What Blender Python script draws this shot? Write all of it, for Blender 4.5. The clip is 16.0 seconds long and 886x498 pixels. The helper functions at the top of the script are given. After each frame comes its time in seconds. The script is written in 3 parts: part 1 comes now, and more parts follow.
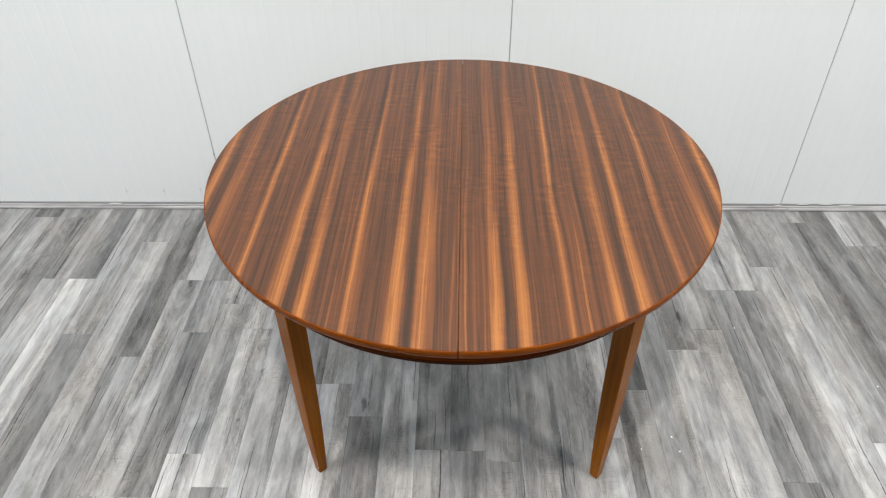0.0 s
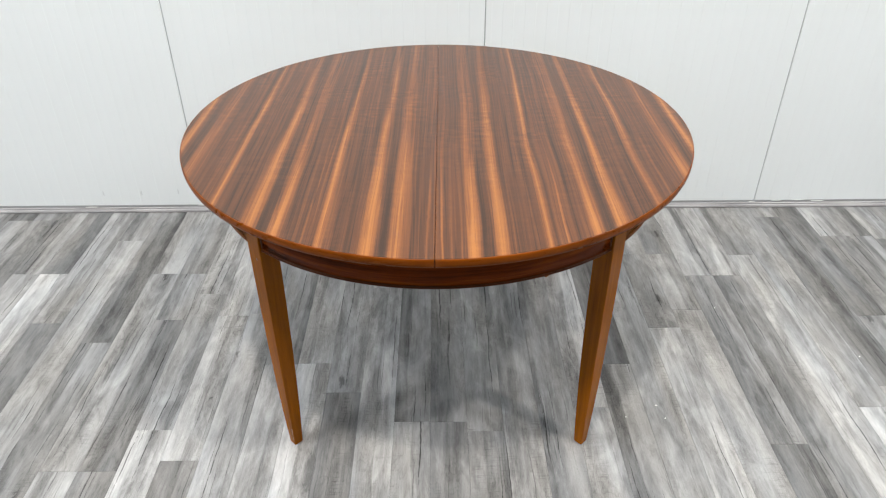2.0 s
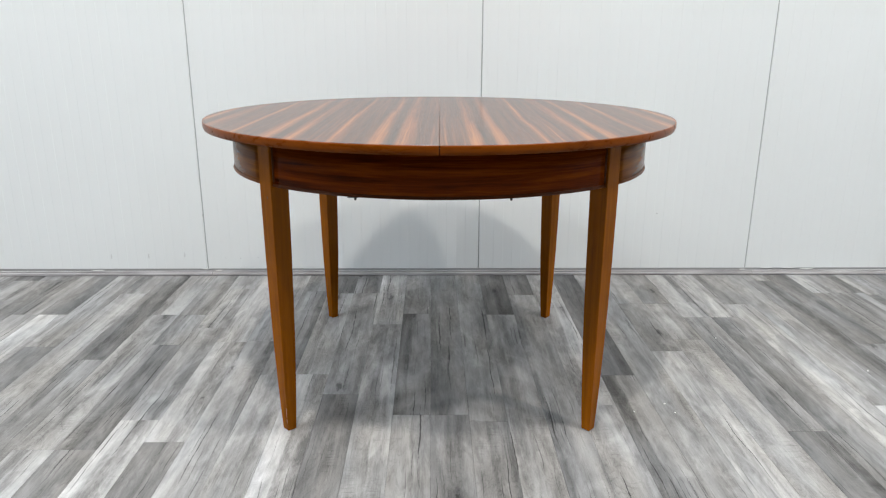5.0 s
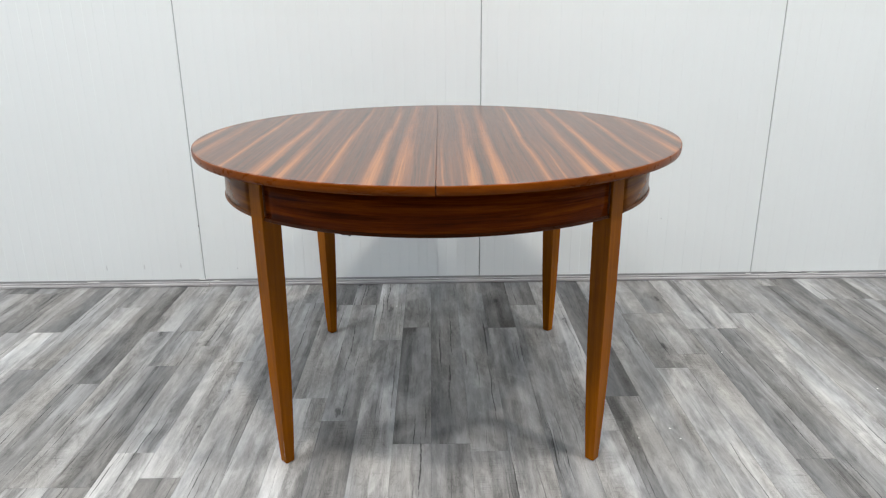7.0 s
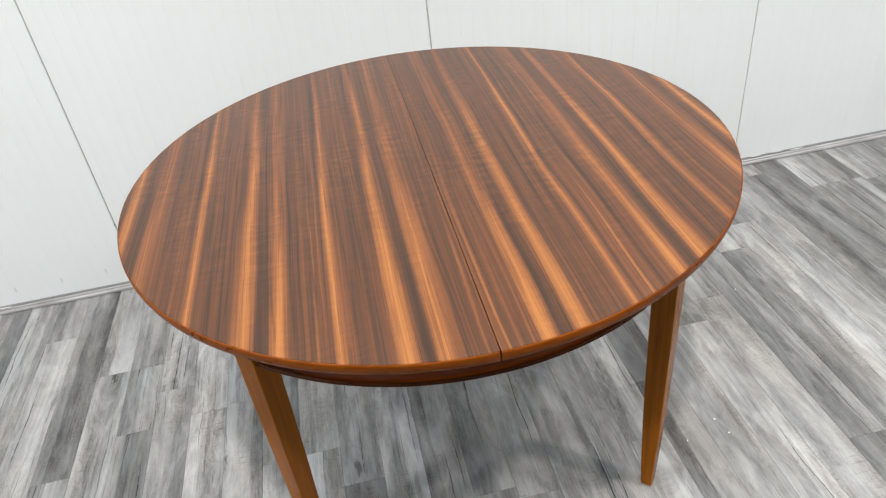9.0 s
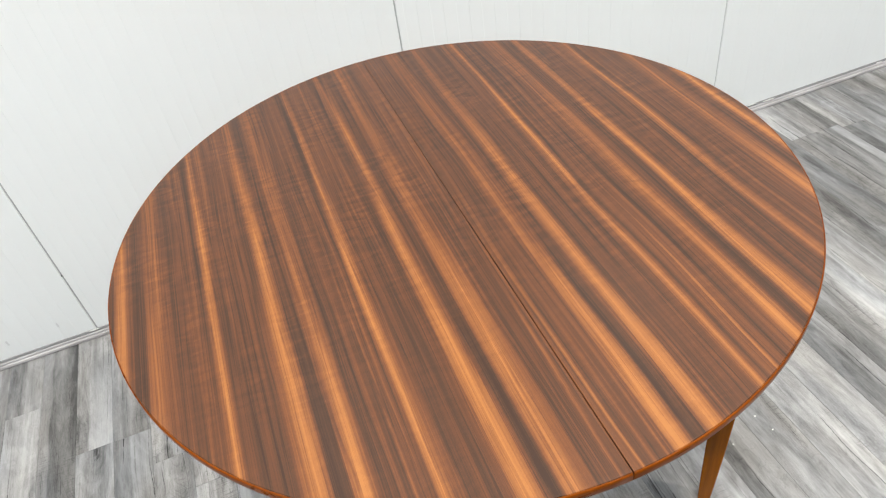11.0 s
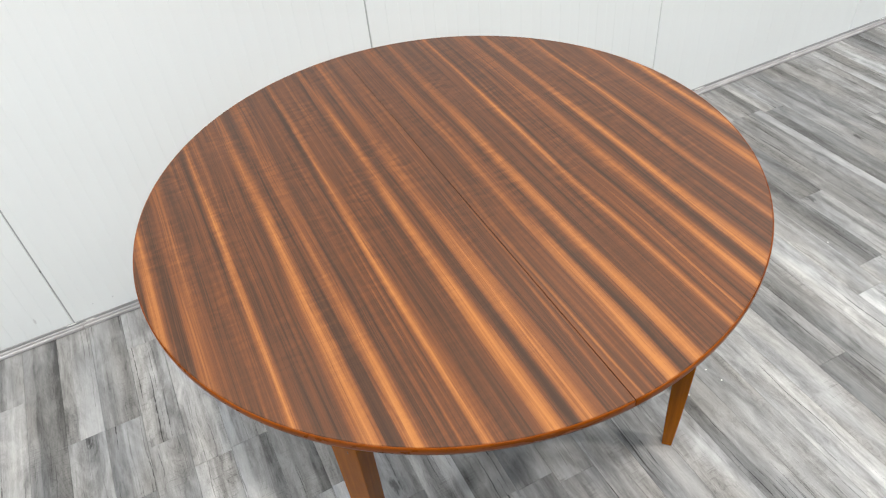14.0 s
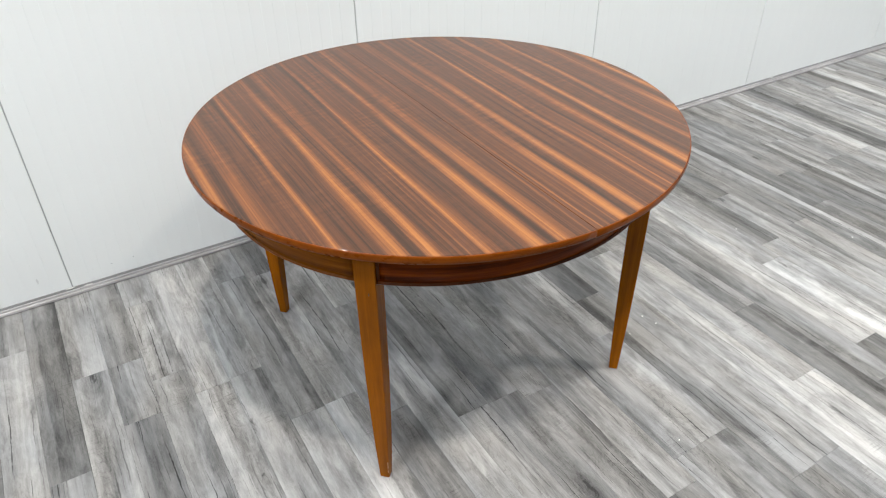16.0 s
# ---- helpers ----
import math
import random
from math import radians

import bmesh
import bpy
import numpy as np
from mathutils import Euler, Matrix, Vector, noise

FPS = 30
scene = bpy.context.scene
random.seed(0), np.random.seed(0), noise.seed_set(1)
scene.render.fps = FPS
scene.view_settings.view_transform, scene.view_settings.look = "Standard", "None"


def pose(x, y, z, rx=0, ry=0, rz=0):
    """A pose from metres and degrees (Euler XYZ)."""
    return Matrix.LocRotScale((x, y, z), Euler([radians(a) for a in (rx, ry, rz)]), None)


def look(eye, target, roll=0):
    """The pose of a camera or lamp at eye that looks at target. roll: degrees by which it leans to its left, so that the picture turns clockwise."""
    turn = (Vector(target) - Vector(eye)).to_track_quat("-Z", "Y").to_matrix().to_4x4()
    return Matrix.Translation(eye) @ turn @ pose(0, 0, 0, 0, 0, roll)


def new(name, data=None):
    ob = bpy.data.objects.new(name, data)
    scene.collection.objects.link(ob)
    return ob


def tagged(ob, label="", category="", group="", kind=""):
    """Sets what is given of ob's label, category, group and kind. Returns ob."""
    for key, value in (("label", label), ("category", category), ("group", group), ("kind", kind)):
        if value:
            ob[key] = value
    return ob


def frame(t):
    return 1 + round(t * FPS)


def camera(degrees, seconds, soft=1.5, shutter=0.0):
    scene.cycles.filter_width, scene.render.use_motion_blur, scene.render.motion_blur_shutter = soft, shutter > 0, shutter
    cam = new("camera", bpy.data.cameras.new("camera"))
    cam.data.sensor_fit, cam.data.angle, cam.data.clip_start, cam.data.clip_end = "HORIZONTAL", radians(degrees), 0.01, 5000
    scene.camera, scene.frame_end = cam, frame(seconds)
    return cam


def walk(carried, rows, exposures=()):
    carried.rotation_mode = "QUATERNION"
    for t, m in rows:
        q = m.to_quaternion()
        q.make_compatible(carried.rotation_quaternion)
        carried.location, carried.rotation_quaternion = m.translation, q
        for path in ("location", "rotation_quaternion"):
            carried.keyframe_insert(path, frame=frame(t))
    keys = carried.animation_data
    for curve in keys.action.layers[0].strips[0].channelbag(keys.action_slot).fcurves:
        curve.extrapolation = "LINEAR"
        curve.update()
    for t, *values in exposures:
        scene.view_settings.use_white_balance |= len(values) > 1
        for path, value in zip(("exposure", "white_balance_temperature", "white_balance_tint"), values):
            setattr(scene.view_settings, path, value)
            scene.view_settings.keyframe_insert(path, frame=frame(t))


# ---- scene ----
cam = camera(64.5, 16.0, soft=1.2)
EXPOSURES = [(0.0, -0.1, 6440, 10), (1.0, -0.07, 6420, 10), (2.0, 0.0, 6420, 10), (3.5, -0.01, 6380, 10), (4.0, -0.02, 6320, 10), (4.5, -0.12, 6330, 10), (7.5, -0.14, 6350, 10),
             (9.0, 0.0, 6450, 10), (12.0, 0.07, 6500, 10), (13.0, 0.05, 6500, 10), (14.0, 0.03, 6450, 10), (16.0, 0.0, 6430, 10)]
PATH = [
    (0, (-0.037, -1.485, 1.693), (-0.073, 0.059, 0.423), -0.6),
    (0.5, (-0.049, -1.589, 1.591), (-0.072, 0.032, 0.42), -0.6),
    (1, (-0.055, -1.64, 1.504), (-0.042, -0.001, 0.358), -0.6),
    (1.5, (-0.038, -1.662, 1.463), (-0.017, 0.0, 0.35), -0.6),
    (2, (-0.027, -1.656, 1.453), (-0.011, 0.011, 0.347), -0.2),
    (2.5, (-0.029, -1.658, 1.455), (-0.015, 0.01, 0.351), -0.3),
    (3, (-0.033, -1.692, 1.446), (-0.001, -0.004, 0.373), -0.2),
    (3.5, (-0.018, -1.763, 1.401), (0.011, -0.021, 0.42), 0.3),
    (4, (-0.035, -1.851, 1.205), (-0.006, -0.023, 0.394), 0.5),
    (4.5, (-0.045, -1.94, 0.975), (-0.022, -0.035, 0.367), 0.2),
    (4.7, (-0.048, -1.959, 0.942), (-0.016, -0.042, 0.376), 0.3),
    (6.8, (-0.036, -1.881, 0.924), (-0.021, 0.036, 0.355), -0.6),
    (7, (-0.036, -1.872, 1.038), (-0.011, 0.027, 0.411), -0.5),
    (7.5, (-0.033, -1.85, 1.342), (-0.039, -0.074, 0.422), -1.7),
    (8, (-0.024, -1.738, 1.412), (-0.058, -0.024, 0.382), -3.0),
    (8.5, (-0.092, -1.539, 1.414), (0.008, 0.132, 0.319), -3.5),
    (9, (-0.188, -1.313, 1.429), (0.032, 0.303, 0.272), -7.1),
    (9.5, (-0.219, -1.123, 1.402), (0.01, 0.469, 0.213), -8.5),
    (9.7, (-0.229, -1.081, 1.41), (0.035, 0.493, 0.205), -7.8),
    (11.8, (-0.35, -0.989, 1.62), (0.081, 0.381, 0.228), -9.9),
    (12, (-0.352, -0.991, 1.642), (0.092, 0.365, 0.241), -9.4),
    (12.5, (-0.355, -1.008, 1.668), (0.102, 0.348, 0.27), -8.8),
    (13, (-0.356, -1.01, 1.663), (0.107, 0.347, 0.269), -8.4),
    (13.5, (-0.365, -1.016, 1.658), (0.105, 0.342, 0.268), -8.0),
    (14, (-0.481, -1.056, 1.607), (0.082, 0.3, 0.249), -6.4),
    (14.3, (-0.613, -1.098, 1.564), (0.033, 0.245, 0.23), -4.9),
    (14.5, (-0.656, -1.165, 1.542), (0.04, 0.168, 0.222), -4.5),
    (15, (-0.757, -1.318, 1.497), (0.017, 0.061, 0.273), -1.1),
    (15.5, (-0.826, -1.411, 1.49), (-0.026, -0.003, 0.317), -0.6),
    (16, (-0.851, -1.438, 1.483), (-0.019, -0.023, 0.341), -0.8),
]
walk(cam, [(t, look(eye, target, roll)) for t, eye, target, roll in PATH], EXPOSURES)


# ---- world and lamps: a tall hall lit by an unseen row of ceiling lamps ----
WALL_Y = 0.838
HALL_X0, HALL_X1, HALL_Y0, CEILING = -9.9, 10.7, -7.5, 6.9
world = bpy.data.worlds.new("hall_air")
scene.world = world
world.use_nodes = True
world.node_tree.nodes["Background"].inputs[0].default_value = (0.9, 0.95, 1.0, 1)
world.node_tree.nodes["Background"].inputs[1].default_value = 0.02


def hall_lamp(x, watts, colour):
    """A round high-bay lamp hung in an unseen row under the ceiling; some are added fill."""
    data = bpy.data.lights.new("hall_lamp", "POINT")
    data.shadow_soft_size, data.energy = 0.15, watts
    data.color = colour
    new("hall_lamp", data).matrix_world = pose(x, -2.15, 6.0)


# The warm pair follows the cast shadows; the cool lamps are added fill.
WARM_WHITE, COOL_FILL = (1.0, 0.94, 0.855), (0.965, 0.955, 0.93)
for lamp_x, watts, colour in ((-6.8, 700, COOL_FILL), (-3.6, 490, COOL_FILL), (-0.4, 750, WARM_WHITE), (2.8, 660, WARM_WHITE), (6.0, 400, COOL_FILL), (9.2, 320, COOL_FILL)):
    hall_lamp(lamp_x, watts, colour)


# ---- materials ----
class Nodes:
    """A short hand for building a node material."""

    def __init__(self, name):
        self.mat = bpy.data.materials.new(name)
        self.mat.use_nodes = True
        self.tree = self.mat.node_tree
        self.bsdf = self.tree.nodes["Principled BSDF"]

    def add(self, kind, **values):
        node = self.tree.nodes.new(kind)
        for key, value in values.items():
            setattr(node, key, value)
        return node

    def link(self, a, b):
        self.tree.links.new(a, b)

    def put(self, socket, value):
        if hasattr(value, "links"):
            self.link(value, socket)
        else:
            socket.default_value = value

    def math(self, op, a, b=0.0, c=0.0, clamp=False):
        node = self.add("ShaderNodeMath", operation=op, use_clamp=clamp)
        for socket, value in zip(node.inputs, (a, b, c)):
            self.put(socket, value)
        return node.outputs[0]

    def place(self):
        return self.add("ShaderNodeNewGeometry").outputs["Position"]

    def local(self):
        return self.add("ShaderNodeTexCoord").outputs["Object"]

    def stretch(self, vector, scale, offset=None):
        node = self.add("ShaderNodeVectorMath", operation="MULTIPLY")
        self.link(vector, node.inputs[0])
        node.inputs[1].default_value = scale
        if offset is None:
            return node.outputs[0]
        add = self.add("ShaderNodeVectorMath", operation="ADD")
        self.link(node.outputs[0], add.inputs[0])
        self.link(offset, add.inputs[1])
        return add.outputs[0]

    def noise(self, vector, scale=1.0, detail=4.0, rough=0.55, warp=0.0):
        node = self.add("ShaderNodeTexNoise")
        self.link(vector, node.inputs["Vector"])
        for key, value in (("Scale", scale), ("Detail", detail), ("Roughness", rough), ("Distortion", warp)):
            node.inputs[key].default_value = value
        return node.outputs["Fac"]

    def span(self, value, a, b, c=0.0, d=1.0):
        node = self.add("ShaderNodeMapRange")
        self.put(node.inputs["Value"], value)
        for key, v in zip(("From Min", "From Max", "To Min", "To Max"), (a, b, c, d)):
            node.inputs[key].default_value = v
        return node.outputs[0]

    def ramp(self, value, stops, mode="LINEAR"):
        node = self.add("ShaderNodeValToRGB")
        node.color_ramp.interpolation = mode
        elements = node.color_ramp.elements
        while len(elements) < len(stops):
            elements.new(0.5)
        for element, (p, colour) in zip(elements, stops):
            element.position, element.color = p, (*colour, 1)
        self.put(node.inputs[0], value)
        return node.outputs[0]

    def mix(self, fac, a, b, mode="MIX"):
        node = self.add("ShaderNodeMix", data_type="RGBA", blend_type=mode)
        for socket, value in zip((node.inputs[0], node.inputs[6], node.inputs[7]), (fac, a, b)):
            self.put(socket, (*value, 1) if isinstance(value, tuple) and len(value) == 3 else value)
        return node.outputs[2]

    def bump(self, height, strength, distance):
        node = self.add("ShaderNodeBump")
        self.link(height, node.inputs["Height"])
        node.inputs["Strength"].default_value, node.inputs["Distance"].default_value = strength, distance
        self.link(node.outputs[0], self.bsdf.inputs["Normal"])

    def done(self, colour, rough, specular=0.5):
        self.put(self.bsdf.inputs["Base Color"], (*colour, 1) if isinstance(colour, tuple) else colour)
        self.put(self.bsdf.inputs["Roughness"], rough)
        self.bsdf.inputs["Specular IOR Level"].default_value = specular
        return self.mat


def cracks(n, p, chance, cell, length, width, share):
    """Thin broken lines along y: one chance of a line in each cell of x, tapered at both ends."""
    parts = n.add("ShaderNodeSeparateXYZ")
    n.link(p, parts.inputs[0])
    wander = n.math("MULTIPLY", n.math("SUBTRACT", n.noise(n.stretch(p, (3.0, 6.0, 1.0)), 1.0, 1.0, 0.5), 0.5), 0.018)
    shiver = n.math("MULTIPLY", n.math("SUBTRACT", n.noise(n.stretch(p, (60.0, 40.0, 1.0)), 1.0, 2.0, 0.6), 0.5), 0.004)
    u = n.math("DIVIDE", n.math("ADD", n.math("ADD", parts.outputs[0], wander), shiver), cell)
    column = n.math("FLOOR", u)
    lone = n.add("ShaderNodeTexWhiteNoise", noise_dimensions="2D")
    pair = n.add("ShaderNodeCombineXYZ")
    n.link(column, pair.inputs[0])
    n.link(chance, pair.inputs[1])
    n.link(pair.outputs[0], lone.inputs["Vector"])
    v = n.math("ADD", n.math("DIVIDE", parts.outputs[1], length), n.math("MULTIPLY", lone.outputs["Value"], 7.0))
    row = n.math("FLOOR", v)
    dice = n.add("ShaderNodeTexWhiteNoise", noise_dimensions="3D")
    triple = n.add("ShaderNodeCombineXYZ")
    for socket, value in zip(triple.inputs, (column, row, chance)):
        n.link(value, socket)
    n.link(triple.outputs[0], dice.inputs["Vector"])
    rolls = n.add("ShaderNodeSeparateColor")
    n.link(dice.outputs["Color"], rolls.inputs[0])
    middle = n.span(rolls.outputs[0], 0.0, 1.0, 0.2, 0.8)
    away = n.math("MULTIPLY", n.math("ABSOLUTE", n.math("SUBTRACT", n.math("SUBTRACT", u, column), middle)), cell)
    along = n.math("ABSOLUTE", n.math("SUBTRACT", n.math("MULTIPLY", n.math("SUBTRACT", v, row), 2.0), 1.0))
    broken = n.span(n.noise(n.stretch(p, (40.0, 38.0, 1.0)), 1.0, 2.0), 0.36, 0.5, 0.3, 1.0)
    half = n.math("MULTIPLY", n.math("MULTIPLY", n.span(along, 0.45, 1.0, width, 0.0), broken), n.span(rolls.outputs[2], 0.0, 1.0, 0.5, 1.2))
    line = n.math("SUBTRACT", 1.0, n.math("DIVIDE", away, n.math("MAXIMUM", half, 0.00005)), clamp=True)
    line = n.math("POWER", line, 0.6)
    return n.math("MULTIPLY", line, n.math("LESS_THAN", rolls.outputs[1], share))


STRIP, STRIP_X = 0.0995, -0.05


def plank_material(name, per_object):
    """Grey rustic oak laminate: tone by plank, whitewashed mottling, fine grain, thin dark cracks and knots along the grain (y)."""
    n = Nodes(name)
    if per_object:
        info = n.add("ShaderNodeObjectInfo")
        tone, chance = info.outputs["Color"], info.outputs["Random"]
    else:
        chance = n.add("ShaderNodeNewGeometry").outputs["Random Per Island"]
        tone = n.ramp(chance, [(0.0, (0.16, 0.158, 0.155)), (0.35, (0.2, 0.198, 0.195)), (0.7, (0.255, 0.252, 0.248)), (1.0, (0.33, 0.326, 0.321))])
    shift = n.add("ShaderNodeCombineXYZ")
    n.link(n.math("MULTIPLY", chance, 37.0), shift.inputs[0])
    n.link(n.math("MULTIPLY", chance, 91.0), shift.inputs[1])
    p = n.place()
    move = shift.outputs[0]
    knots = n.add("ShaderNodeTexVoronoi")
    n.link(n.stretch(p, (9.0, 2.7, 1.0), move), knots.inputs["Vector"])
    knots.inputs["Scale"].default_value = 1.0
    curl = n.noise(n.stretch(p, (40.0, 17.0, 1.0), move), 1.0, 4.0, 0.65, 1.8)
    ring = n.math("ADD", knots.outputs["Distance"], n.span(curl, 0.3, 0.7, -0.05, 0.05))
    halo = n.span(ring, 0.05, 0.33, 1.0, 0.0)
    core = n.span(ring, 0.03, 0.1, 1.0, 0.0)
    rings = n.math("MULTIPLY", n.math("SINE", n.math("MULTIPLY", ring, 95.0)), halo)
    zone = n.noise(n.stretch(p, (17.0, 0.9, 1.0), move), 1.0, 2.0, 0.5, 0.3)
    flame = n.noise(n.stretch(p, (19.0, 1.7, 1.0), move), 1.0, 4.0, 0.5, 1.5)
    wash = n.noise(n.stretch(p, (12.0, 4.2, 1.0), move), 1.0, 3.0, 0.55, 1.8)
    blotch = n.noise(n.stretch(p, (34.0, 8.0, 1.0), move), 1.0, 4.0, 0.62, 1.2)
    streak = n.noise(n.stretch(p, (140.0, 2.6, 1.0), move), 1.0, 4.0, 0.6, 0.5)
    fine = n.noise(n.stretch(p, (330.0, 26.0, 1.0), move), 1.0, 4.0, 0.7, 0.4)
    speck = n.noise(n.stretch(p, (330.0, 210.0, 1.0), move), 1.0, 2.0, 0.6)
    hint = n.noise(n.stretch(p, (9.0, 2.2, 1.0), move), 1.0, 2.0, 0.5)
    where = n.span(n.noise(n.stretch(p, (13.0, 2.4, 1.0), move), 1.0, 2.0, 0.5), 0.45, 0.57, 0.05, 1.0)
    wide = cracks(n, p, chance, 0.028, 0.4, 0.0022, 0.42)
    thin = cracks(n, p, chance, 0.0125, 0.2, 0.0014, 0.26)
    crack = n.math("MAXIMUM", n.math("MULTIPLY", n.math("MULTIPLY", wide, where), 0.95), n.math("MULTIPLY", n.math("MULTIPLY", thin, where), 0.65))
    saw = n.noise(n.stretch(p, (26.0, 430.0, 1.0), move), 1.0, 1.0, 0.4)
    saw = n.math("MULTIPLY", n.span(saw, 0.56, 0.7), n.span(n.noise(n.stretch(p, (9.0, 3.0, 1.0), move), 1.0, 2.0), 0.54, 0.62))
    gain = n.span(zone, 0.32, 0.68, 0.82, 1.18)
    across = n.add("ShaderNodeSeparateXYZ")
    n.link(p, across.inputs[0])
    lane = n.math("FRACT", n.math("DIVIDE", n.math("SUBTRACT", across.outputs[0], STRIP_X), STRIP))
    lane = n.math("ADD", lane, n.span(n.noise(n.stretch(p, (4.0, 3.0, 1.0), move), 1.0, 3.0, 0.5), 0.3, 0.7, -0.07, 0.07))
    split = n.math("FRACT", n.math("MULTIPLY", chance, 57.3))
    half = n.span(n.math("SUBTRACT", lane, n.span(split, 0.0, 1.0, 0.22, 0.78)), -0.02, 0.02, -1.0, 1.0)
    lean = n.math("SUBTRACT", n.math("FRACT", n.math("MULTIPLY", chance, 131.7)), 0.5)
    gain = n.math("ADD", gain, n.math("MULTIPLY", half, n.math("MULTIPLY", lean, 0.42)))
    rib = n.math("ABSOLUTE", n.math("SUBTRACT", lane, n.math("FRACT", n.math("MULTIPLY", chance, 211.3))))
    gain = n.math("ADD", gain, n.math("MULTIPLY", n.span(rib, 0.1, 0.16, 1.0, 0.0), n.math("MULTIPLY", n.math("SUBTRACT", split, 0.5), 0.4)))
    gain = n.math("ADD", gain, n.span(flame, 0.38, 0.62, -0.16, 0.15))
    gain = n.math("ADD", gain, n.span(wash, 0.48, 0.62, -0.07, 0.15))
    gain = n.math("ADD", gain, n.span(blotch, 0.36, 0.64, -0.12, 0.12))
    gain = n.math("ADD", gain, n.span(streak, 0.32, 0.68, -0.075, 0.075))
    gain = n.math("ADD", gain, n.span(fine, 0.35, 0.65, -0.085, 0.085))
    gain = n.math("ADD", gain, n.span(speck, 0.3, 0.7, -0.05, 0.05))
    gain = n.math("ADD", gain, n.math("MULTIPLY", rings, 0.1))
    whorl = n.noise(n.stretch(p, (15.0, 3.6, 1.0), move), 1.0, 2.0, 0.5, 1.1)
    contour = n.math("ABSOLUTE", n.math("SUBTRACT", n.math("FRACT", n.math("MULTIPLY", n.math("ADD", whorl, n.span(speck, 0.3, 0.7, -0.006, 0.006)), 17.0)), 0.5))
    contour = n.math("MULTIPLY", n.span(contour, 0.0, 0.13, 1.0, 0.0), n.span(hint, 0.44, 0.56))
    gain = n.math("SUBTRACT", gain, n.math("MULTIPLY", contour, 0.2))
    gain = n.math("ADD", gain, n.math("MULTIPLY", n.span(n.math("ABSOLUTE", n.math("SUBTRACT", curl, 0.55)), 0.0, 0.03, 1.0, 0.0), 0.09))
    gain = n.math("MAXIMUM", gain, 0.35)
    gain = n.math("MULTIPLY", gain, n.math("SUBTRACT", 1.0, n.math("MULTIPLY", crack, 0.95)))
    gain = n.math("MULTIPLY", gain, n.math("SUBTRACT", 1.0, n.math("MULTIPLY", saw, 0.28)))
    gain = n.math("MULTIPLY", gain, n.math("SUBTRACT", 1.0, n.math("MULTIPLY", halo, 0.2)))
    gain = n.math("MULTIPLY", gain, n.math("SUBTRACT", 1.0, n.math("MULTIPLY", core, 0.6)))
    grey = n.add("ShaderNodeCombineColor")
    for socket in grey.inputs:
        n.link(gain, socket)
    colour = n.mix(1.0, tone, grey.outputs[0], "MULTIPLY")
    warm = n.mix(n.span(hint, 0.36, 0.64), (0.985, 1.0, 1.022), (1.022, 1.0, 0.972))
    colour = n.mix(1.0, colour, warm, "MULTIPLY")
    n.bump(n.math("ADD", n.math("MULTIPLY", blotch, 0.6), n.math("ADD", fine, n.math("MULTIPLY", crack, -1.5))), 0.3, 0.0005)
    return n.done(colour, n.span(streak, 0.2, 0.8, 0.45, 0.6), 0.13)


# one flitch of the veneer, slip-matched across each leaf and mirrored at the seam: place across it, and how orange it is at the back, middle and front
FLITCH = 0.2355
GRAIN = [(0.0, 0.34, 0.34, 0.4), (0.009, 0.28, 0.3, 0.3), (0.0135, 0.42, 0.4, 0.7), (0.018, 0.22, 0.26, 0.26), (0.030, 0.36, 0.32, 0.34),
         (0.039, 0.22, 0.22, 0.22), (0.055, 0.36, 0.38, 0.48), (0.071, 0.55, 0.66, 1.0), (0.083, 0.4, 0.46, 0.72), (0.090, 0.18, 0.3, 0.22),
         (0.098, 0.15, 0.22, 0.06), (0.105, 0.2, 0.18, 0.22), (0.113, 0.28, 0.5, 0.74), (0.123, 0.56, 0.95, 0.94), (0.133, 0.36, 0.5, 0.76),
         (0.141, 0.2, 0.16, 0.46), (0.150, 0.32, 0.28, 0.3), (0.160, 0.18, 0.36, 0.2), (0.171, 0.36, 0.2, 0.32), (0.183, 0.22, 0.4, 0.22),
         (0.195, 0.38, 0.22, 0.34), (0.204, 0.2, 0.34, 0.34), (0.2155, 0.64, 0.95, 0.86), (0.223, 0.24, 0.4, 0.5), (0.229, 0.14, 0.16, 0.22)]


